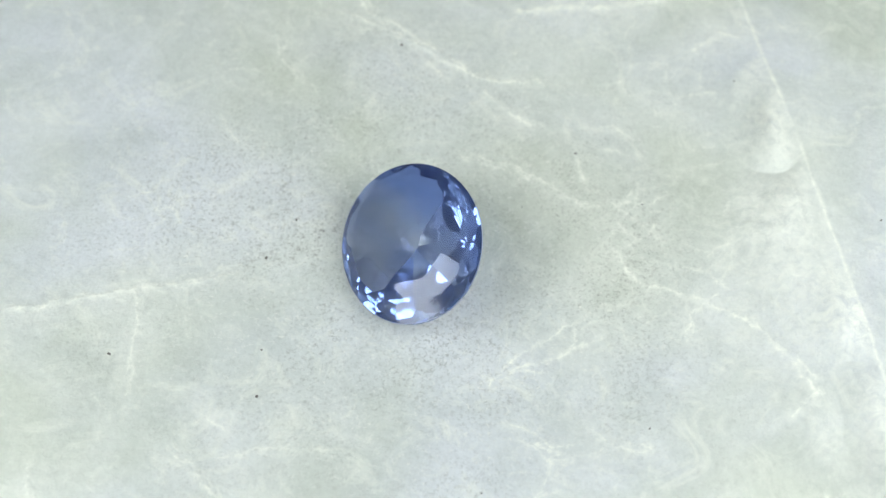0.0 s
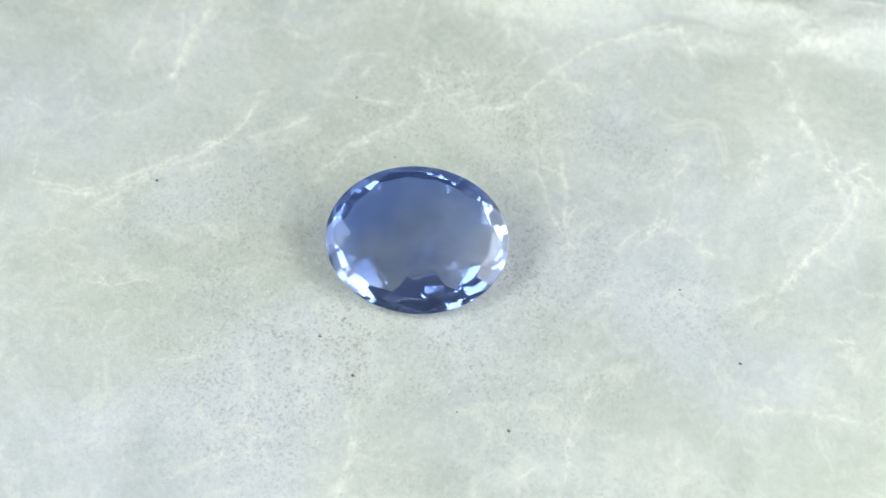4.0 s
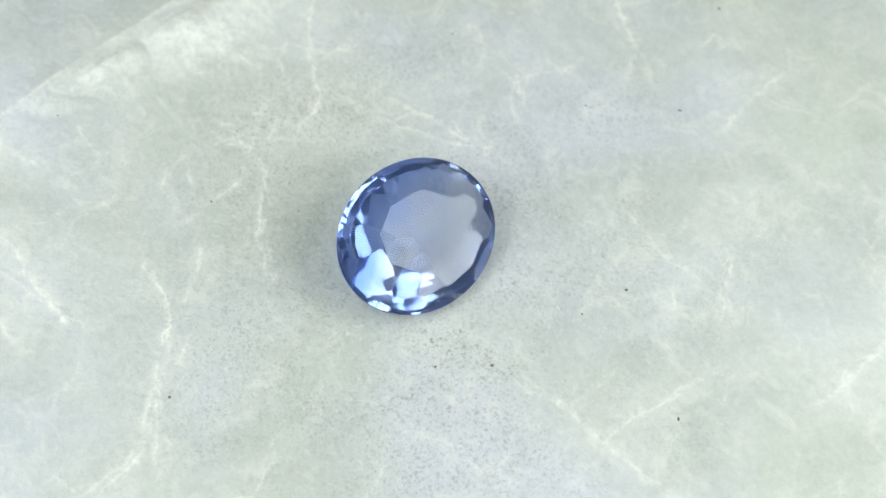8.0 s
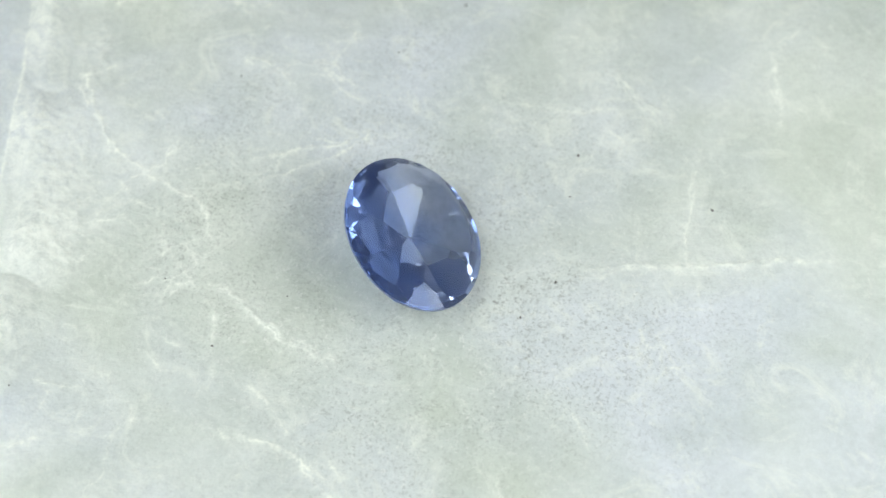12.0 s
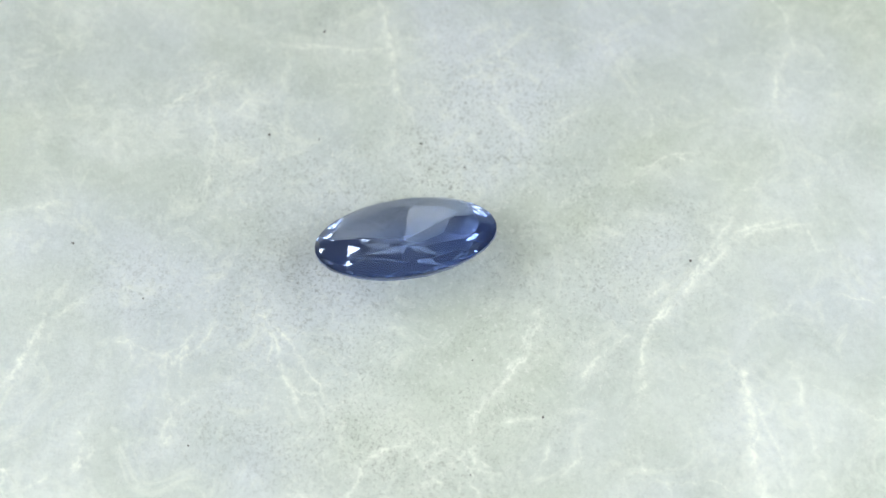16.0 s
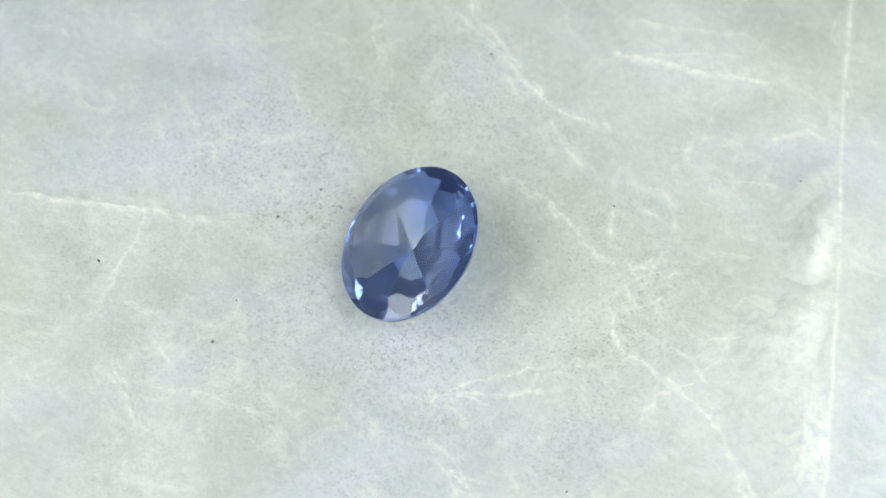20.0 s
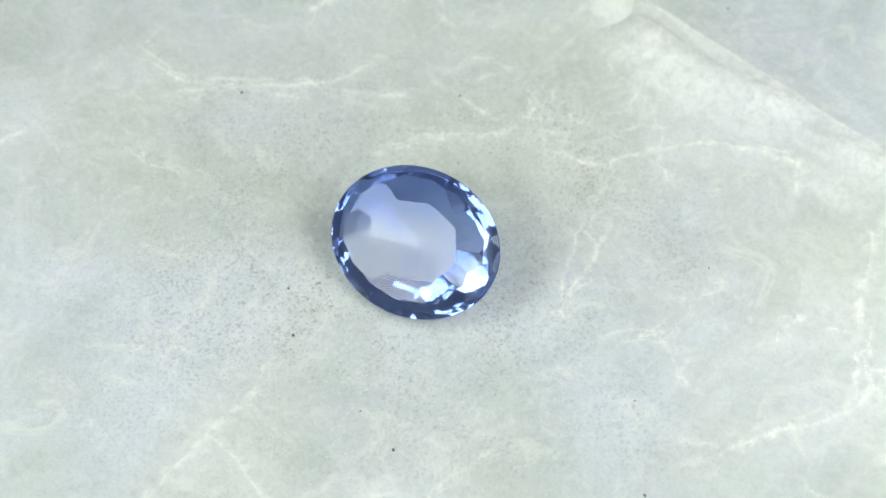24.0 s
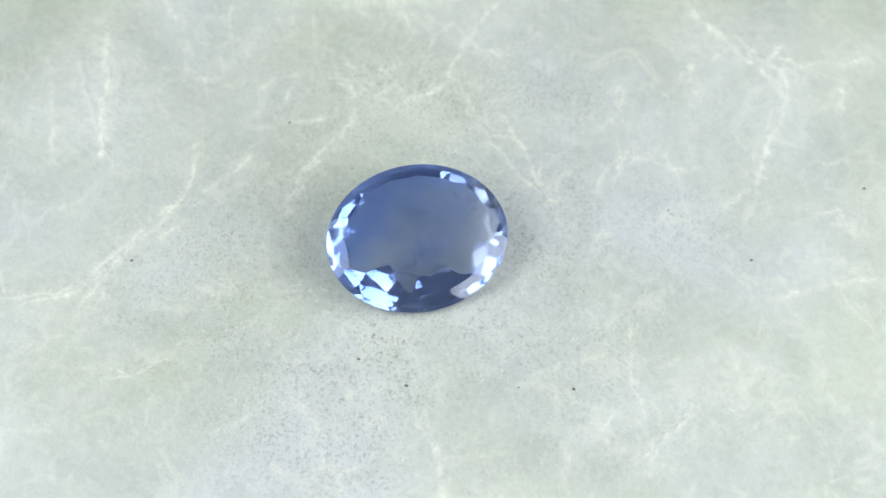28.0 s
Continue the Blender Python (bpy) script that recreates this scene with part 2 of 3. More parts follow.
crease(0.11, .3, "-4.9 1.1, -7.8 -0.7, -11.2 -1.7, -12.6 -1.8")
crease(0.11, .3, "-12.5 -4.0, -14.1 -1.5, -14.4 0.4")
crease(0.14, .25, "-4.6 -9.9, -5.6 -8.4")
crease(0.16, .3, "-13.3 -20.1, -15.9 -19.9, -16.4 -21.6, -15.4 -23.2")
crease(0.11, .3, "-13.0 -19.1, -17.5 -18.4, -19.2 -19.1")
crease(0.14, .5, "-20.2 3.3, -22.0 2.9, -23.7 3.5, -24.6 4.0")
crease(0.16, .25, "6.6 10.8, 4.4 11.4, 3.0 11.9")
crease(0.17, .25, "11.5 -2.7, 10.5 -1.1, 10.5 -0.4")
crease(0.19, .25, "-12.7 -2.1, -9.8 -1.2, -6.8 -0.9")
crease(0.36, .35, "-21.0 17.0, -19.5 17.8, -17.1 19.4, -14.8 19.9, -12.6 19.0, -10.6 18.6")
crease(0.19, .3, "-9.4 18.2, -6.7 17.7, -5.6 17.4")
crease(0.19, .4, "-11.7 19.7, -9.8 18.1, -6.4 16.6, -4.9 15.9, -2.5 14.9, 0.1 13.9, 3.1 12.2")
crease(0.14, .25, "-5.5 -8.9, -4.9 -7.5")
crease(0.14, .3, "-3.5 -18.1, -3.8 -16.0")
crease(0.14, .25, "2.8 -7.4, 4.0 -6.7, 6.0 -5.4")
crease(0.24, .3, "11.7 -15.1, 10.7 -14.5, 9.6 -14.4")
crease(0.19, .2, "3.6 5.2, 5.1 5.9")
crease(0.14, .2, "0.1 5.8, 1.4 6.3")
crease(0.21, .3, "11.0 -2.8, 10.7 -0.4, 10.1 -0.4")
crease(0.24, .25, "13.0 -4.8, 14.2 -4.0")
crease(0.16, .6, "5.9 15.1, 8.7 15.8")
crease(0.14, .6, "1.9 17.2, 4.3 17.8")
crease(0.14, .5, "6.0 15.9, 7.6 16.7")
crease(0.19, .3, "-9.4 18.7, -7.1 18.0, -4.9 17.3")
crease(0.45, .3, "-3.5 16.1, -1.3 14.9, 0.5 13.7, 2.0 12.6, 3.8 11.6, 5.8 11.2, 7.1 11.0")
crease(0.16, .25, "3.0 11.1, 4.6 9.6, 6.6 8.3")
crease(0.41, .25, "2.9 6.1, 4.8 5.7, 5.9 4.9, 7.6 4.0, 9.0 3.4")
crease(0.16, .35, "-16.8 -17.5, -16.8 -14.8")
crease(0.14, .25, "3.4 -7.2, 4.9 -6.8, 5.9 -5.4")
crease(0.19, .25, "5.2 -13.9, 6.5 -13.0")
crease(0.16, .25, "6.1 -11.3, 7.2 -11.2, 8.0 -10.6")
crease(0.16, .3, "-5.9 14.0, -5.5 15.8, -3.5 15.9, -3.7 18.6, -3.9 21.9, -2.0 22.7")
crease(0.68, .6, "5.9 16.0, 8.7 16.2, 11.1 16.3, 14.1 16.7")
crease(0.24, .4, "7.6 20.1, 11.8 19.5, 13.6 19.0")
crease(0.29, .4, "16.5 14.5, 17.5 14.8, 18.4 14.7")
crease(0.14, .3, "0.9 -16.0, 1.7 -13.7")
crease(0.41, .3, "-0.7 14.3, 0.9 13.4, 2.5 12.4")
crease(0.19, .25, "4.1 10.3, 5.8 8.9")
crease(0.36, .35, "7.9 8.5, 8.5 6.9, 9.0 4.5, 9.6 4.0")
crease(0.36, .25, "4.0 5.8, 6.2 4.7, 7.6 3.8, 9.0 3.7, 10.1 3.4, 11.8 1.6, 12.9 0.4")
crease(0.61, .3, "10.2 0.6, 10.8 -0.9, 11.5 -1.6, 13.7 -2.4, 15.3 -3.3, 16.7 -4.4, 17.8 -5.7, 19.0 -7.1")
crease(0.45, .6, "-20.3 -3.3, -18.0 -3.0, -15.2 -2.1, -12.9 -1.7, -10.9 -1.5, -8.6 -1.0")
crease(0.19, .25, "-11.2 -10.5, -9.8 -11.9, -8.4 -13.6, -7.6 -13.8")
crease(0.14, .25, "-10.1 -8.4, -8.8 -9.6")
crease(0.16, .25, "5.2 -10.3, 6.4 -11.4")
crease(0.14, .6, "-22.4 9.4, -21.9 9.3")
crease(0.54, .4, "16.4 -3.9, 17.8 -6.1, 18.9 -7.7")
crease(0.19, .2, "-5.8 -8.3, -5.2 -9.2")
crease(0.14, .2, "-9.8 -8.9, -9.0 -9.8")
crease(0.19, .25, "5.6 -10.6, 6.5 -11.3, 7.7 -11.5")
crease(0.16, .25, "-10.9 -10.9, -9.7 -12.2, -9.2 -13.1")
crease(0.41, .35, "-3.0 19.9, -2.6 17.2, -1.6 15.4, -0.2 14.2, 1.7 11.6")
crease(0.36, .25, "5.2 6.4, 4.8 5.8, 4.3 5.4")
crease(0.16, .3, "5.5 6.2, 7.8 4.5, 10.1 2.9")
crease(0.36, .25, "10.6 -10.9, 8.9 -10.8, 7.8 -11.2, 5.6 -10.5")
crease(0.54, .3, "14.5 -17.2, 12.9 -18.5, 12.2 -19.5, 9.5 -19.0, 7.9 -18.5")
crease(0.21, .3, "12.4 -14.6, 13.1 -16.7")
crease(0.16, .3, "6.8 -17.8, 4.3 -17.3, 2.2 -16.7")
crease(0.16, .25, "7.3 -4.8, 5.1 -5.4")
crease(0.16, .4, "3.3 -21.4, 0.9 -20.3, -0.8 -19.5")
crease(0.16, .4, "-6.3 -0.4, -8.5 -0.4, -10.8 -1.3, -13.1 -1.7")
crease(0.14, .35, "-7.0 -13.5, -10.0 -12.0, -10.6 -11.2")
crease(0.14, .35, "-6.9 -20.2, -10.1 -21.9")
crease(0.84, .15, "10.7 -11.0, 10.1 -10.9, 9.2 -10.5, 8.3 -9.7")
crease(0.42, .2, "7.5 -11.3, 6.8 -10.9, 6.1 -11.3, 5.7 -10.7, 4.9 -10.2")
crease(0.42, .15, "6.8 -13.0, 5.8 -13.3, 5.4 -13.6")
crease(0.42, .15, "4.5 -6.8, 3.8 -7.0, 3.1 -7.2")
crease(0.73, .15, "12.6 -14.6, 11.2 -14.5, 10.7 -15.0")
crease(0.63, .3, "12.3 -19.7, 11.2 -19.6, 10.1 -19.4, 8.8 -18.9, 7.6 -18.5, 5.8 -17.9, 4.7 -17.4")
crease(0.73, .15, "13.1 -15.8, 13.9 -17.1, 13.9 -17.6, 13.1 -17.9, 12.9 -18.9, 13.9 -19.6")
crease(0.63, .15, "13.1 -19.6, 12.4 -20.5, 12.9 -21.4, 12.5 -22.9, 13.0 -24.0")
crease(0.63, .2, "11.3 -22.3, 10.7 -22.6, 9.9 -22.4")
crease(0.21, .2, "6.8 -22.3, 6.2 -22.4")
crease(0.49, .3, "2.9 -20.5, 3.1 -21.6, 2.0 -21.8")
crease(0.21, .3, "5.8 -5.7, 5.1 -7.1, 6.2 -8.7")
crease(0.17, .5, "-4.8 -10.5, -6.2 -10.9, -7.7 -11.0, -9.0 -11.3")
crease(0.17, .6, "-5.3 -14.8, -6.4 -15.4, -8.0 -15.7")
crease(0.42, .25, "-10.7 -11.2, -10.0 -12.1, -9.2 -12.9, -8.4 -13.6")
crease(0.21, .2, "-2.6 -11.3, -3.6 -11.4")
crease(0.17, .4, "-6.4 -13.2, -7.7 -13.5")
crease(0.17, .5, "-7.2 -19.7, -8.6 -20.4, -10.2 -20.8")
crease(0.14, .7, "0.2 18.8, 2.6 19.4, 4.9 20.2")
crease(0.14, .8, "-1.7 20.8, 0.8 21.6, 3.7 22.5")
crease(0.14, .7, "1.6 17.1, 3.6 17.8, 6.3 18.3")
crease(0.21, .25, "-6.2 17.2, -7.5 17.7")
crease(0.21, .3, "-5.2 19.3, -4.5 19.9, -3.0 20.9")
crease(0.21, .15, "5.8 9.2, 6.9 10.2, 7.7 10.9")
crease(0.17, .2, "4.0 11.4, 4.9 11.7")
crease(0.70, .12, "9.4 3.2, 8.4 3.7, 7.4 4.2, 6.3 4.9, 5.3 5.7")
crease(0.63, .14, "4.3 6.0, 3.6 6.3, 2.7 6.3")
crease(0.56, .12, "6.2 8.3, 5.4 9.0, 4.6 9.7, 3.9 10.7")
crease(0.56, .14, "3.3 11.9, 2.2 12.4, 1.0 13.2, 0.1 13.9")
crease(0.42, .12, "6.8 11.2, 5.7 11.2, 4.4 11.4, 3.5 11.8")
crease(0.21, .1, "6.9 5.2, 5.9 6.0, 4.8 6.1")
crease(0.56, .12, "-17.7 -18.1, -16.9 -17.0, -16.5 -16.2")
crease(0.70, .3, "-16.7 -16.1, -16.9 -14.9, -17.2 -13.1, -17.5 -11.4")
crease(0.42, .12, "-9.2 -12.8, -9.9 -12.1, -10.8 -11.2")
crease(0.42, .12, "-8.3 -9.9, -9.2 -9.4, -10.1 -8.5")
crease(0.42, .15, "-8.4 -15.0, -8.9 -15.4")
crease(0.21, .1, "-5.3 -9.1, -5.8 -8.1")
crease(0.21, .2, "-14.7 -20.5, -15.8 -20.3, -16.6 -19.5, -17.6 -19.1")
crease(0.21, .9, "13.4 16.1, 11.2 15.8, 8.5 15.4, 5.9 14.9")
crease(0.63, .15, "-0.6 14.2, 0.4 14.0, 1.4 13.4, 2.9 12.3")
crease(0.56, .12, "4.1 10.2, 5.0 9.4, 5.8 8.8")
crease(0.56, .12, "5.1 5.6, 5.9 5.0, 6.9 4.4")
crease(0.49, .15, "-13.1 -1.6, -12.6 -1.8, -11.9 -1.9")
crease(0.21, .9, "-19.1 -3.2, -16.6 -2.5, -14.1 -1.8")
crease(0.17, .8, "-17.0 -7.3, -14.6 -6.6")
crease(0.42, .12, "-10.9 -10.9, -9.9 -11.7, -9.3 -12.4, -8.6 -13.2, -7.8 -13.7")
crease(0.21, .1, "-9.9 -8.5, -8.9 -9.7")
crease(0.17, .1, "-5.8 -8.3, -5.3 -9.2")
crease(0.73, .2, "16.6 14.3, 17.6 14.0")
crease(0.63, .3, "17.5 14.8, 18.1 16.2, 18.2 17.5")

crease(0.39, 0.50, "5.1 15.4, 7.5 16.4, 9.9 17.3, 11.9 17.9")
crease(0.35, 0.60, "5.3 18.4, 8.6 18.9, 11.8 19.5")
crease(0.49, 0.16, "8.3 -3.4, 5.7 -5.1, 4.4 -6.3, 3.7 -7.2")
crease(0.42, 0.12, "14.8 -2.1, 13.8 -3.3, 13.3 -4.7")
crease(0.35, 0.12, "13.0 -2.8, 11.0 -4.0")
crease(0.49, 0.16, "11.0 -10.8, 9.4 -10.4, 7.8 -11.1, 6.3 -11.3, 5.7 -13.3, 5.7 -13.8")
crease(0.56, 0.22, "19.6 -13.1, 16.8 -14.7, 14.6 -16.5, 13.2 -17.5, 11.8 -18.9")
crease(0.42, 0.14, "10.9 -14.5, 11.9 -14.2, 12.6 -14.5")
crease(0.42, 0.14, "19.3 -7.7, 18.5 -8.6, 18.6 -9.9, 19.1 -12.4")
crease(0.32, 0.12, "14.7 0.0, 16.5 0.9")
crease(0.42, 0.14, "-17.9 -18.1, -16.8 -16.4, -17.1 -14.5, -17.6 -12.0")
crease(0.42, 0.16, "-13.4 -7.3, -13.3 -5.5, -13.1 -4.4, -13.4 -2.7, -14.2 -1.2, -14.3 -0.0")
crease(0.42, 0.14, "8.6 3.4, 6.9 4.4, 5.3 5.4")
crease(0.28, 0.30, "-16.0 6.5, -15.3 8.1")
crease(0.42, 0.14, "12.9 -14.6, 11.7 -14.0, 10.9 -14.6")
crease(0.45, 0.13, "10.9 -10.8, 9.9 -10.6, 8.7 -9.8")
crease(0.42, 0.20, "11.7 -19.0, 10.1 -18.8, 8.2 -18.2")
crease(0.39, 0.14, "7.8 -10.5, 6.5 -10.6, 5.8 -10.0, 4.4 -9.3")
crease(0.35, 0.14, "6.4 -6.6, 5.1 -6.5, 3.6 -6.9")
crease(0.32, 0.35, "3.3 -21.3, 1.9 -21.5")
crease(0.28, 0.40, "-2.7 -10.6, -6.0 -10.5, -8.9 -11.1")
crease(0.28, 0.40, "-7.0 -13.4, -9.2 -14.0")
crease(0.32, 0.40, "-5.3 -15.4, -7.9 -15.9")


def wisps(seed, count, x0, x1, y0, y1, strong, size):
    """Short ragged breaks that fork, strewn over a part of the sheet."""
    rnd = random.Random(seed)
    for _ in range(count):
        x, y, a = rnd.uniform(x0, x1), rnd.uniform(y0, y1), rnd.uniform(0, 2 * math.pi)
        force = rnd.uniform(0.5, 1.0) * strong
        for arm in range(rnd.choice((1, 2, 2, 3))):
            px, py, b, way = x, y, a + arm * rnd.uniform(1.6, 2.6), []
            for step in range(rnd.randint(3, 6)):
                way.append("%.2f %.2f" % (px, py))
                b += rnd.gauss(0, 0.55)
                length = rnd.uniform(0.25, 0.8) * size
                px, py = px + length * math.cos(b), py + length * math.sin(b)
            crease(force * rnd.uniform(0.6, 1.0), 0.09 + 0.10 * rnd.random(), ", ".join(way))


wisps(3, 26, 9, 20, -6, 16, 0.55, 1.2)
wisps(4, 18, -22, 20, -24, 22, 0.34, 1.0)
wisps(6, 26, -20, 20, -20, 18, 0.40, 0.8)
wisps(5, 12, -20, 10, 10, 24, 0.42, 1.1)


def fold_x(y):
    """The line of the long fold, in mm."""
    return 21.0 - 0.172 * y + 0.5 * rough(y, 0 * y, 6.0, 77, 3)


def lie(x, y):
    """The broad lie of the sheet: a shallow dish with slow swells."""
    r2 = (x * x + y * y) / (D / MM) ** 2
    return SETTLE + 0.20 * np.exp(-40 * r2 * 5) + 14.0 * r2 / (1 + 8 * r2) + 0.6 * rough(x, y, 14.0, 5, 3) * np.clip(r2 * 60, 0.2, 1)


def sheet_form(x, y):
    """Height in mm of the upper sheet at places in mm, and its whitening: wear with painted light."""
    z = lie(x, y)
    wx = x + 1.0 * rough(x, y, 2.2, 11, 6, 0.8)
    wy = y + 1.0 * rough(x, y, 2.2, 21, 6, 0.8)
    wear_and_light = np.zeros_like(x)
    feather = 0.1 + 2.2 * np.clip(rough(x, y, 1.6, 31, 5, 0.7) * 1.6 + 0.4, 0, 1)
    for strength, width, way in CREASES:
        px, py = zip(*way)
        pad = width * 12 + 2.0
        near = np.nonzero((wx > min(px) - pad) & (wx < max(px) + pad) & (wy > min(py) - pad) & (wy < max(py) + pad))
        if not len(near[0]):
            continue
        ax, ay = wx[near], wy[near]
        d = np.full(ax.shape, 99.0)
        for (x0, y0), (x1, y1) in zip(way, way[1:]):
            lx, ly = x1 - x0, y1 - y0
            k = np.clip(((ax - x0) * lx + (ay - y0) * ly) / (lx * lx + ly * ly + 1e-9), 0, 1)
            d = np.minimum(d, np.hypot(ax - x0 - k * lx, ay - y0 - k * ly))
        core = np.exp(-(d / (0.24 * width + 0.02)) ** 1.1)
        halo = np.exp(-(d / (2.0 * width + 0.15)) ** 1.4)
        milk = np.exp(-(d / (5.0 * width + 0.8)) ** 2)
        wear_and_light[near] = np.maximum(wear_and_light[near], strength * (1.10 * core + 0.28 * halo) * feather[near] + 0.30 * strength * milk)
        z[near] += 0.09 * strength * width / 0.25 * (core * 0.7 + 0.5 * halo) * 0.5
    # a fine net of faint veins
    vein = np.abs(rough(wx * 1.0, wy * 1.0, 4.5, 51, 4)) / 0.02
    thin = np.abs(rough(wy * 1.1, wx * 0.9, 2.4, 61, 4)) / 0.02
    patch = np.clip(rough(x, y, 9.0, 71, 2) * 3 + 0.55, 0, 1)
    wear_and_light = np.maximum(wear_and_light, (0.15 * np.exp(-vein ** 1.2) + 0.12 * np.exp(-thin ** 1.2)) * patch)
    z += 0.010 * patch * np.exp(-vein) + 0.007 * patch * np.exp(-thin)
    # the sharp fold, with a crumpled, raised strip inside it and a short drop beyond
    back = fold_x(y) - x
    low = 0.25 + 0.75 * np.clip((15.0 - y) / 5.0, 0, 1)
    inside = np.clip(back / 1.2, 0, 1)
    wide = 4.6 * np.clip((15.2 - y) / 8.0, 0, 1) + 3.0 * rough(x, y, 4.0, 81, 5, 0.7)
    strip = np.clip((wide - back) / 0.9, 0, 1) * np.clip((15.5 - y) / 4.0, 0, 1)
    strip = strip * np.where(back > 0, 1.0, np.clip(0.5 + back / 4.0, 0, 1))
    facets = np.abs(rough(x * 1.1, y * 0.8, 4.2, 91, 2))
    z += strip * np.clip((wide - back) / 3.0, 0, 1) * 1.8 * facets * inside
    z += low * np.where(back > 0, 0.58 * np.clip(1 - back / 5.0, 0, 1) ** 1.3, 0.58 * np.exp(-np.abs(back) / 2.8))
    # the lit side of the strip is painted in, brightest just inside the fold
    wear_and_light = np.maximum(wear_and_light, strip * (0.22 + 1.6 * facets + 0.22 * np.exp(-np.abs(back - 0.8) / 1.2)))
    wear_and_light = np.maximum(wear_and_light, 1.0 * np.exp(-(np.abs(back) / 0.13) ** 1.2) * (0.6 + 0.5 * feather))
    z += 0.05 * rough(x, y, 1.2, 41, 3)
    out = np.clip((np.maximum(np.abs(x), np.abs(y)) - 33) / 9.0, 0, 1)
    z = z + out * out * (SETTLE - z)
    return z, np.clip(wear_and_light, 0, 1)


def grid_mesh(name, nu, nv, place, mat):
    """A sheet of nu x nv faces; place gives x, y, z (mm) and the whitening for u and v from 0 to 1."""
    v, u = np.meshgrid(np.linspace(0, 1, nv + 1), np.linspace(0, 1, nu + 1), indexing="ij")
    x, y, z, wear_and_light = place(u.ravel(), v.ravel())
    me = bpy.data.meshes.new(name)
    me.vertices.add(len(x))
    me.vertices.foreach_set("co", (np.stack([x, y, z], 1) * MM).astype(np.float32).ravel())
    i = (np.arange(nv)[:, None] * (nu + 1) + np.arange(nu)[None, :]).ravel()
    quads = np.stack([i, i + 1, i + nu + 2, i + nu + 1], 1)
    me.loops.add(quads.size)
    me.loops.foreach_set("vertex_index", quads.ravel().astype(np.int32))
    me.polygons.add(len(quads))
    me.polygons.foreach_set("loop_start", np.arange(0, quads.size, 4, dtype=np.int32))
    me.polygons.foreach_set("use_smooth", np.ones(len(quads), dtype=bool))
    me.update(calc_edges=True)
    me.attributes.new("wear_and_light", "FLOAT", "POINT").data.foreach_set("value", wear_and_light.astype(np.float32))
    me.materials.append(mat)
    return new(name, me)


def spread(u, v):
    p, q = 2 * u - 1, 2 * v - 1  # finer in the middle
    x, y = 42 * (0.66 * p + 0.34 * p ** 5), 42 * (0.66 * q + 0.34 * q ** 5)
    return (x, y, *sheet_form(x, y))


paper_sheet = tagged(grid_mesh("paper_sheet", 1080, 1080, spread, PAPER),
                     "crumpled grey-green translucent wrapping paper, creases and fold whitened by wear and painted light", "paper")

FLECKS = [(-0.5, 13.8), (-7.2, -5.2), (-7.3, -7.8), (5.6, 3.2), (-5.8, 2.4), (-7.2, 0.1), (17.1, 10.8), (-14.4, -5.5),
          (11.7, 3.3), (8.5, 6.6), (0.1, -16.8), (11.0, -9.7), (4.5, -22.9), (3.1, -12.9), (23.5, 1.8)]


def fleck(x, y, size, seed):
    """A dark crumb of fibre pressed into the sheet."""
    rnd = random.Random(seed)
    bm = bmesh.new()
    bmesh.ops.create_icosphere(bm, subdivisions=2, radius=1.0)
    for v in bm.verts:
        v.co *= 1 + 0.5 * (noise.noise(v.co * 1.7 + Vector((seed, 0, 0))))
        v.co = Vector((v.co.x * size, v.co.y * size * rnd.uniform(0.55, 0.9), v.co.z * size * 0.35)) * MM
    z, _ = sheet_form(np.array([x]), np.array([y]))
    ob = part("fleck", bm, FLECK, paper_sheet, "dark fleck in the paper")
    ob.matrix_basis = pose(x * MM, y * MM, z[0] * MM, 0, 0, rnd.uniform(0, 180))


for k, (x, y) in enumerate(FLECKS):
    fleck(x, y, (0.085, 0.06, 0.095, 0.05, 0.075)[k % 5], k)

# ---- the stone ----
LONG, WIDE, CROWN, DEEP = 0.0525 * D / MM, 0.0427 * D / MM, 0.0066 * D / MM, 0.0224 * D / MM  # half axes, crown height, depth below the girdle, in mm
BAND = 0.010 * LONG  # half the height of the girdle
OPEN, SHOULDER = 0.80, 0.70 * CROWN  # the steep rim: how far in and how high it reaches
LIE = Matrix.Translation((-0.0003 * D, -0.0034 * D, 0.0167 * D)) @ Matrix.Rotation(radians(-74.61), 4, "Z") \
    @ Matrix.Rotation(radians(24.74), 4, Vector((1, 0.007, 0)))


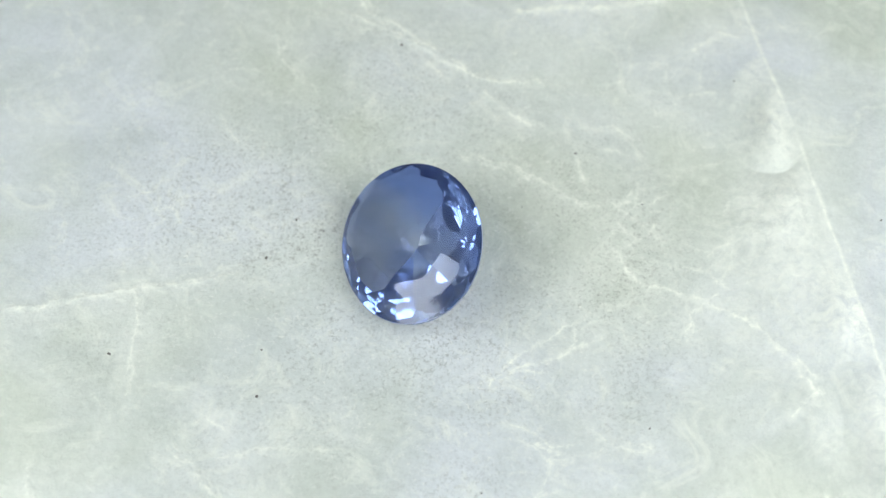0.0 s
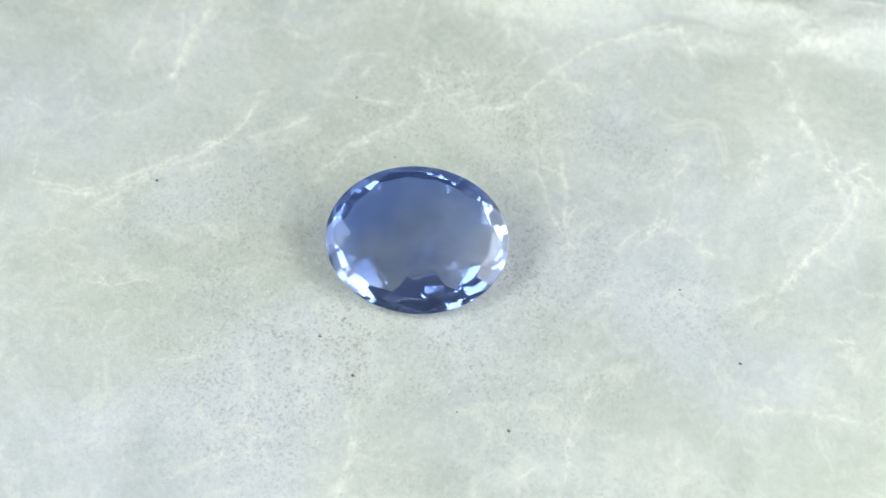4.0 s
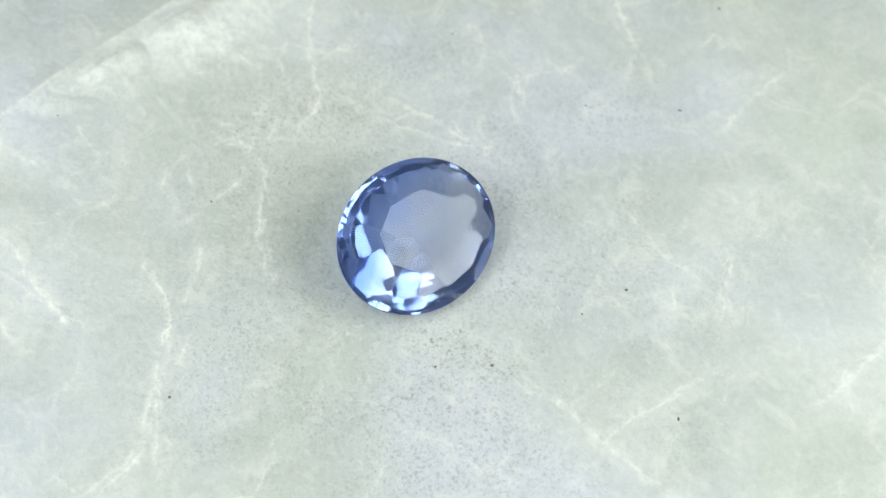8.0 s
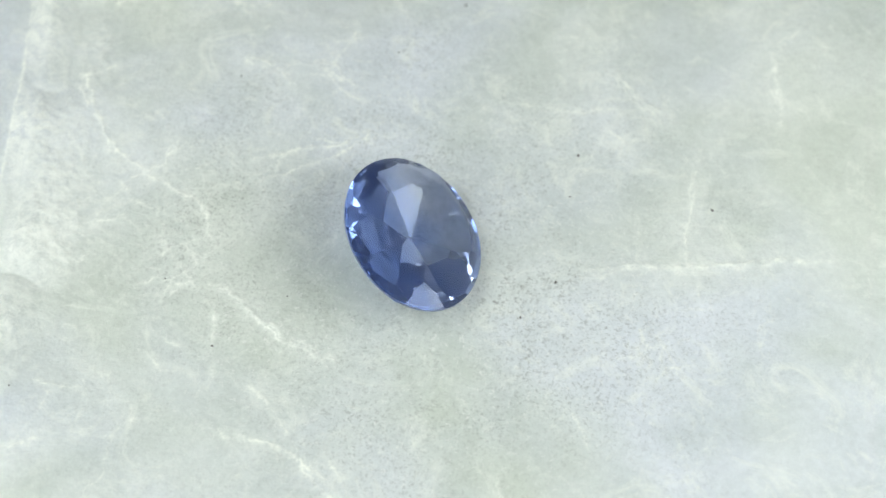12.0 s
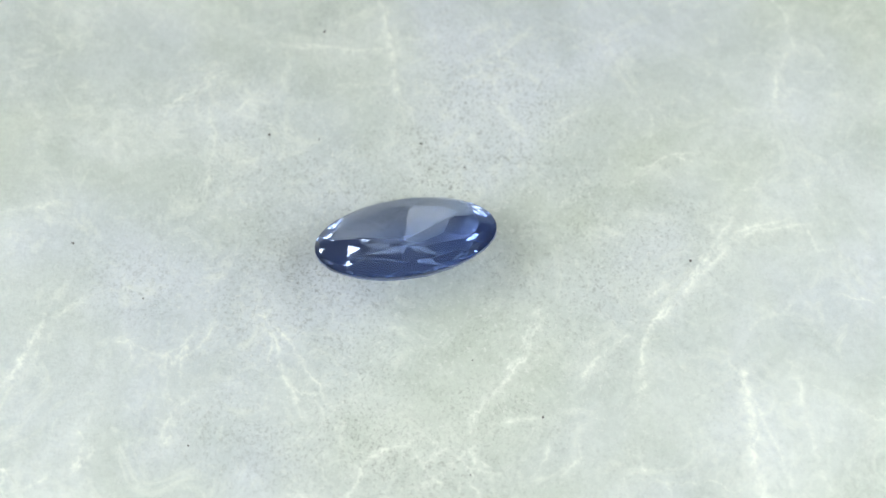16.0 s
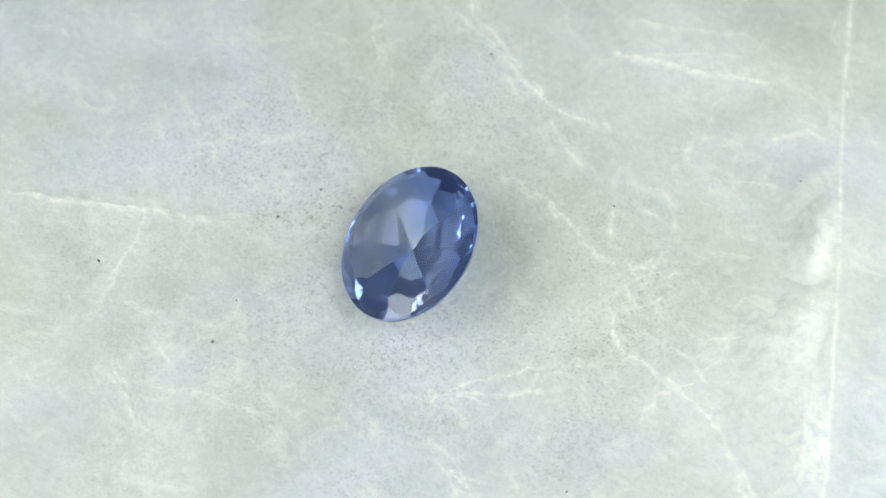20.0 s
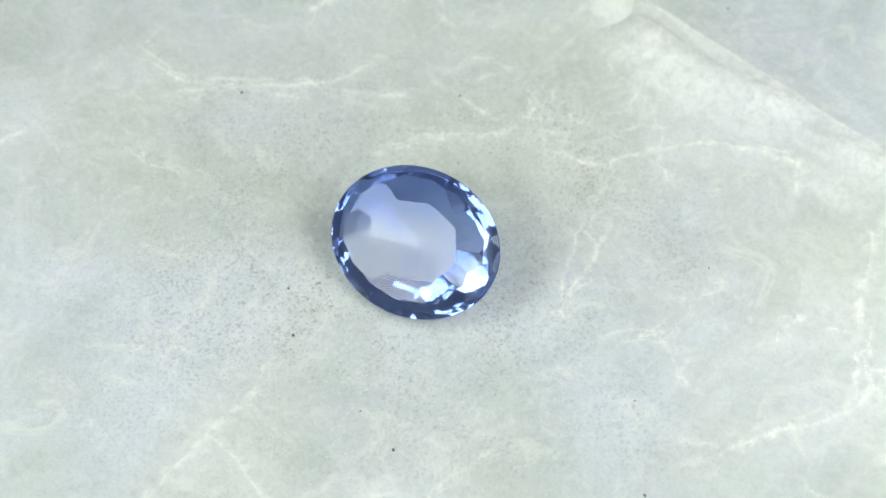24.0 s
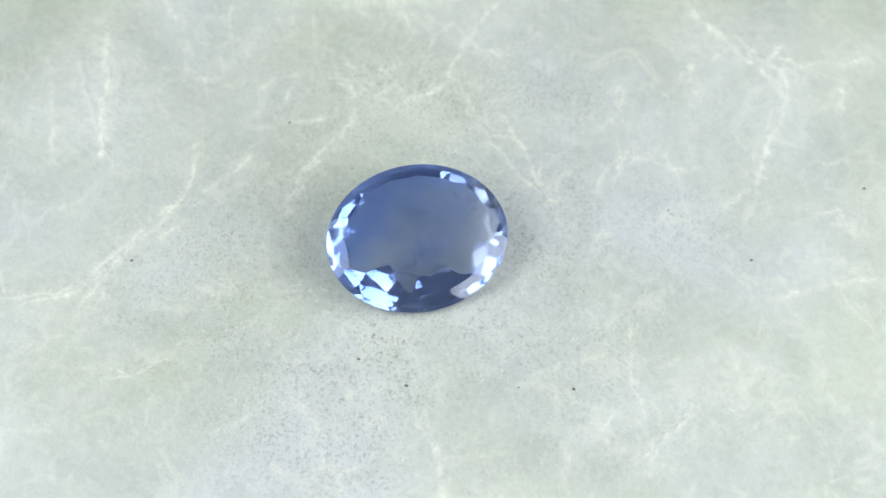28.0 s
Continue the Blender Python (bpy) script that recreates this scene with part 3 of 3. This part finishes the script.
def gemstone():
    """An oval brilliant with a wide table, cut plane by plane out of a block as on a lap, leaning on its pavilion."""
    rnd = random.Random(12)
    stone = tagged(new("gemstone"), "faceted oval blue sapphire lying tilted on the paper", "gemstone")
    bm = bmesh.new()
    cut_by = bm.faces.layers.int.new("cut_by")
    bmesh.ops.create_cube(bm, size=20.0)
    names = []

    def cut(name, no, reach):
        """Grind away all beyond the plane no . p = reach."""
        no = Vector(no)
        size = no.length
        made = bmesh.ops.bisect_plane(bm, geom=bm.verts[:] + bm.edges[:] + bm.faces[:], dist=1e-6,
                                      plane_co=no * (reach / size ** 2), plane_no=no / size, clear_outer=True)
        edges = [g for g in made["geom_cut"] if isinstance(g, bmesh.types.BMEdge)]
        if len(edges) < 3:
            return
        for f in bmesh.ops.contextual_create(bm, geom=edges)["faces"]:
            f[cut_by] = len(names)
        names.append(name)

    def ground(name, count, turn, drop, level, wander, out=1.0):
        """A tier of facets round the stone; out: where each meets the girdle's level; drop: the height over which it reaches the axis."""
        for k in range(count):
            a = 2 * math.pi * (k + turn) / count + radians(rnd.gauss(0, wander))
            steep = drop * (1 + rnd.gauss(0, 0.012 * wander)) / out
            cut(name, (math.cos(a) / LONG, math.sin(a) / WIDE, 1 / steep), out + level / steep)

    for k in range(48):
        a = 2 * math.pi * (k + 0.5) / 48
        cut("girdle_facet", (math.cos(a) / LONG, math.sin(a) / WIDE, 0), 1.0)
    ground("pavilion_facet", 8, 0.1, -DEEP, -BAND, 1.6, 1.12)
    for k in range(24):  # the lower tier is cut at one angle, a little flatter at the ends
        a = 2 * math.pi * (k + 0.6) / 24 + radians(rnd.gauss(0, 2.6))
        c, q = math.cos(a) / LONG, math.sin(a) / WIDE
        tall = -math.tan(radians(30.2 - 2.2 * math.cos(a) ** 2 + rnd.gauss(0, 1.5))) / math.hypot(c, q)
        cut("lower_facet", (c, q, 1 / tall), 1.045 - BAND / tall)
    for k in range(22):  # a narrow steep step under the girdle
        a = 2 * math.pi * (k + 0.3) / 22 + radians(rnd.gauss(0, 2.0))
        c, q = math.cos(a) / LONG, math.sin(a) / WIDE
        tall = -math.tan(radians(38 + rnd.gauss(0, 1.5))) / math.hypot(c, q)
        cut("step_facet", (c, q, 1 / tall), 1 - BAND / tall)
    ground("rim_facet", 16, 0.1, SHOULDER / (1 - OPEN), BAND, 1.2)
    ground("rim_break_facet", 16, 0.6, SHOULDER / (1 - OPEN) / 0.86, BAND, 1.2)

    def shallow(name, turn, slope, reach, level):
        """The low dome inside the rim: eight facets that pass through that reach at that level."""
        for k in range(8):
            a = 2 * math.pi * (k + turn) / 8 + radians(rnd.gauss(0, 2.0))
            c, q = math.cos(a) / LONG, math.sin(a) / WIDE
            fall = math.tan(radians(slope + rnd.gauss(0, 1.3))) / math.hypot(c, q)
            cut(name, (c, q, 1 / fall), reach + level / fall)

    shallow("crown_facet", 0.1, 11.0, OPEN, BAND + SHOULDER)
    shallow("star_facet", 0.6, 7.5, 0.50, BAND + CROWN)
    cut("table_facet", (0.006, -0.004, 1), BAND + CROWN)
    bm.normal_update()
    for f in bm.faces:
        name = names[f[cut_by]]
        piece = bmesh.new()
        made = piece.faces.new([piece.verts.new(LIE @ (v.co * MM)) for v in f.verts])
        made.normal_update()
        part(name, piece, FROST if name == "girdle_facet" else SAPPHIRE, stone)
    bm.free()
    # a wisp of tiny flakes inside the stone
    bm = bmesh.new()
    for k in range(26):
        at = Vector((rnd.gauss(-0.05, 0.16) * LONG, rnd.gauss(0.1, 0.14) * WIDE, rnd.uniform(-0.35, 0.05) * DEEP)) * MM
        size = rnd.uniform(0.012, 0.035) * MM
        m = LIE @ Matrix.Translation(at) @ Euler([rnd.uniform(0, 3) for _ in range(3)]).to_matrix().to_4x4() @ Matrix.Diagonal((size, size, size * 0.3, 1))
        bmesh.ops.create_icosphere(bm, subdivisions=1, radius=1.0, matrix=m)
    part("inclusion", bm, FLAKE, stone, "wisp of pale flakes inside the stone")
    return stone


stone = gemstone()


# ---- what moves: the paper turns, and the stone with it ----
def motions():
    rows = [(t, pose(0, 0, 0, 0, 0, a)) for t, a in TURN]
    for thing in (paper_sheet, stone):
        walk(thing, rows)


motions()
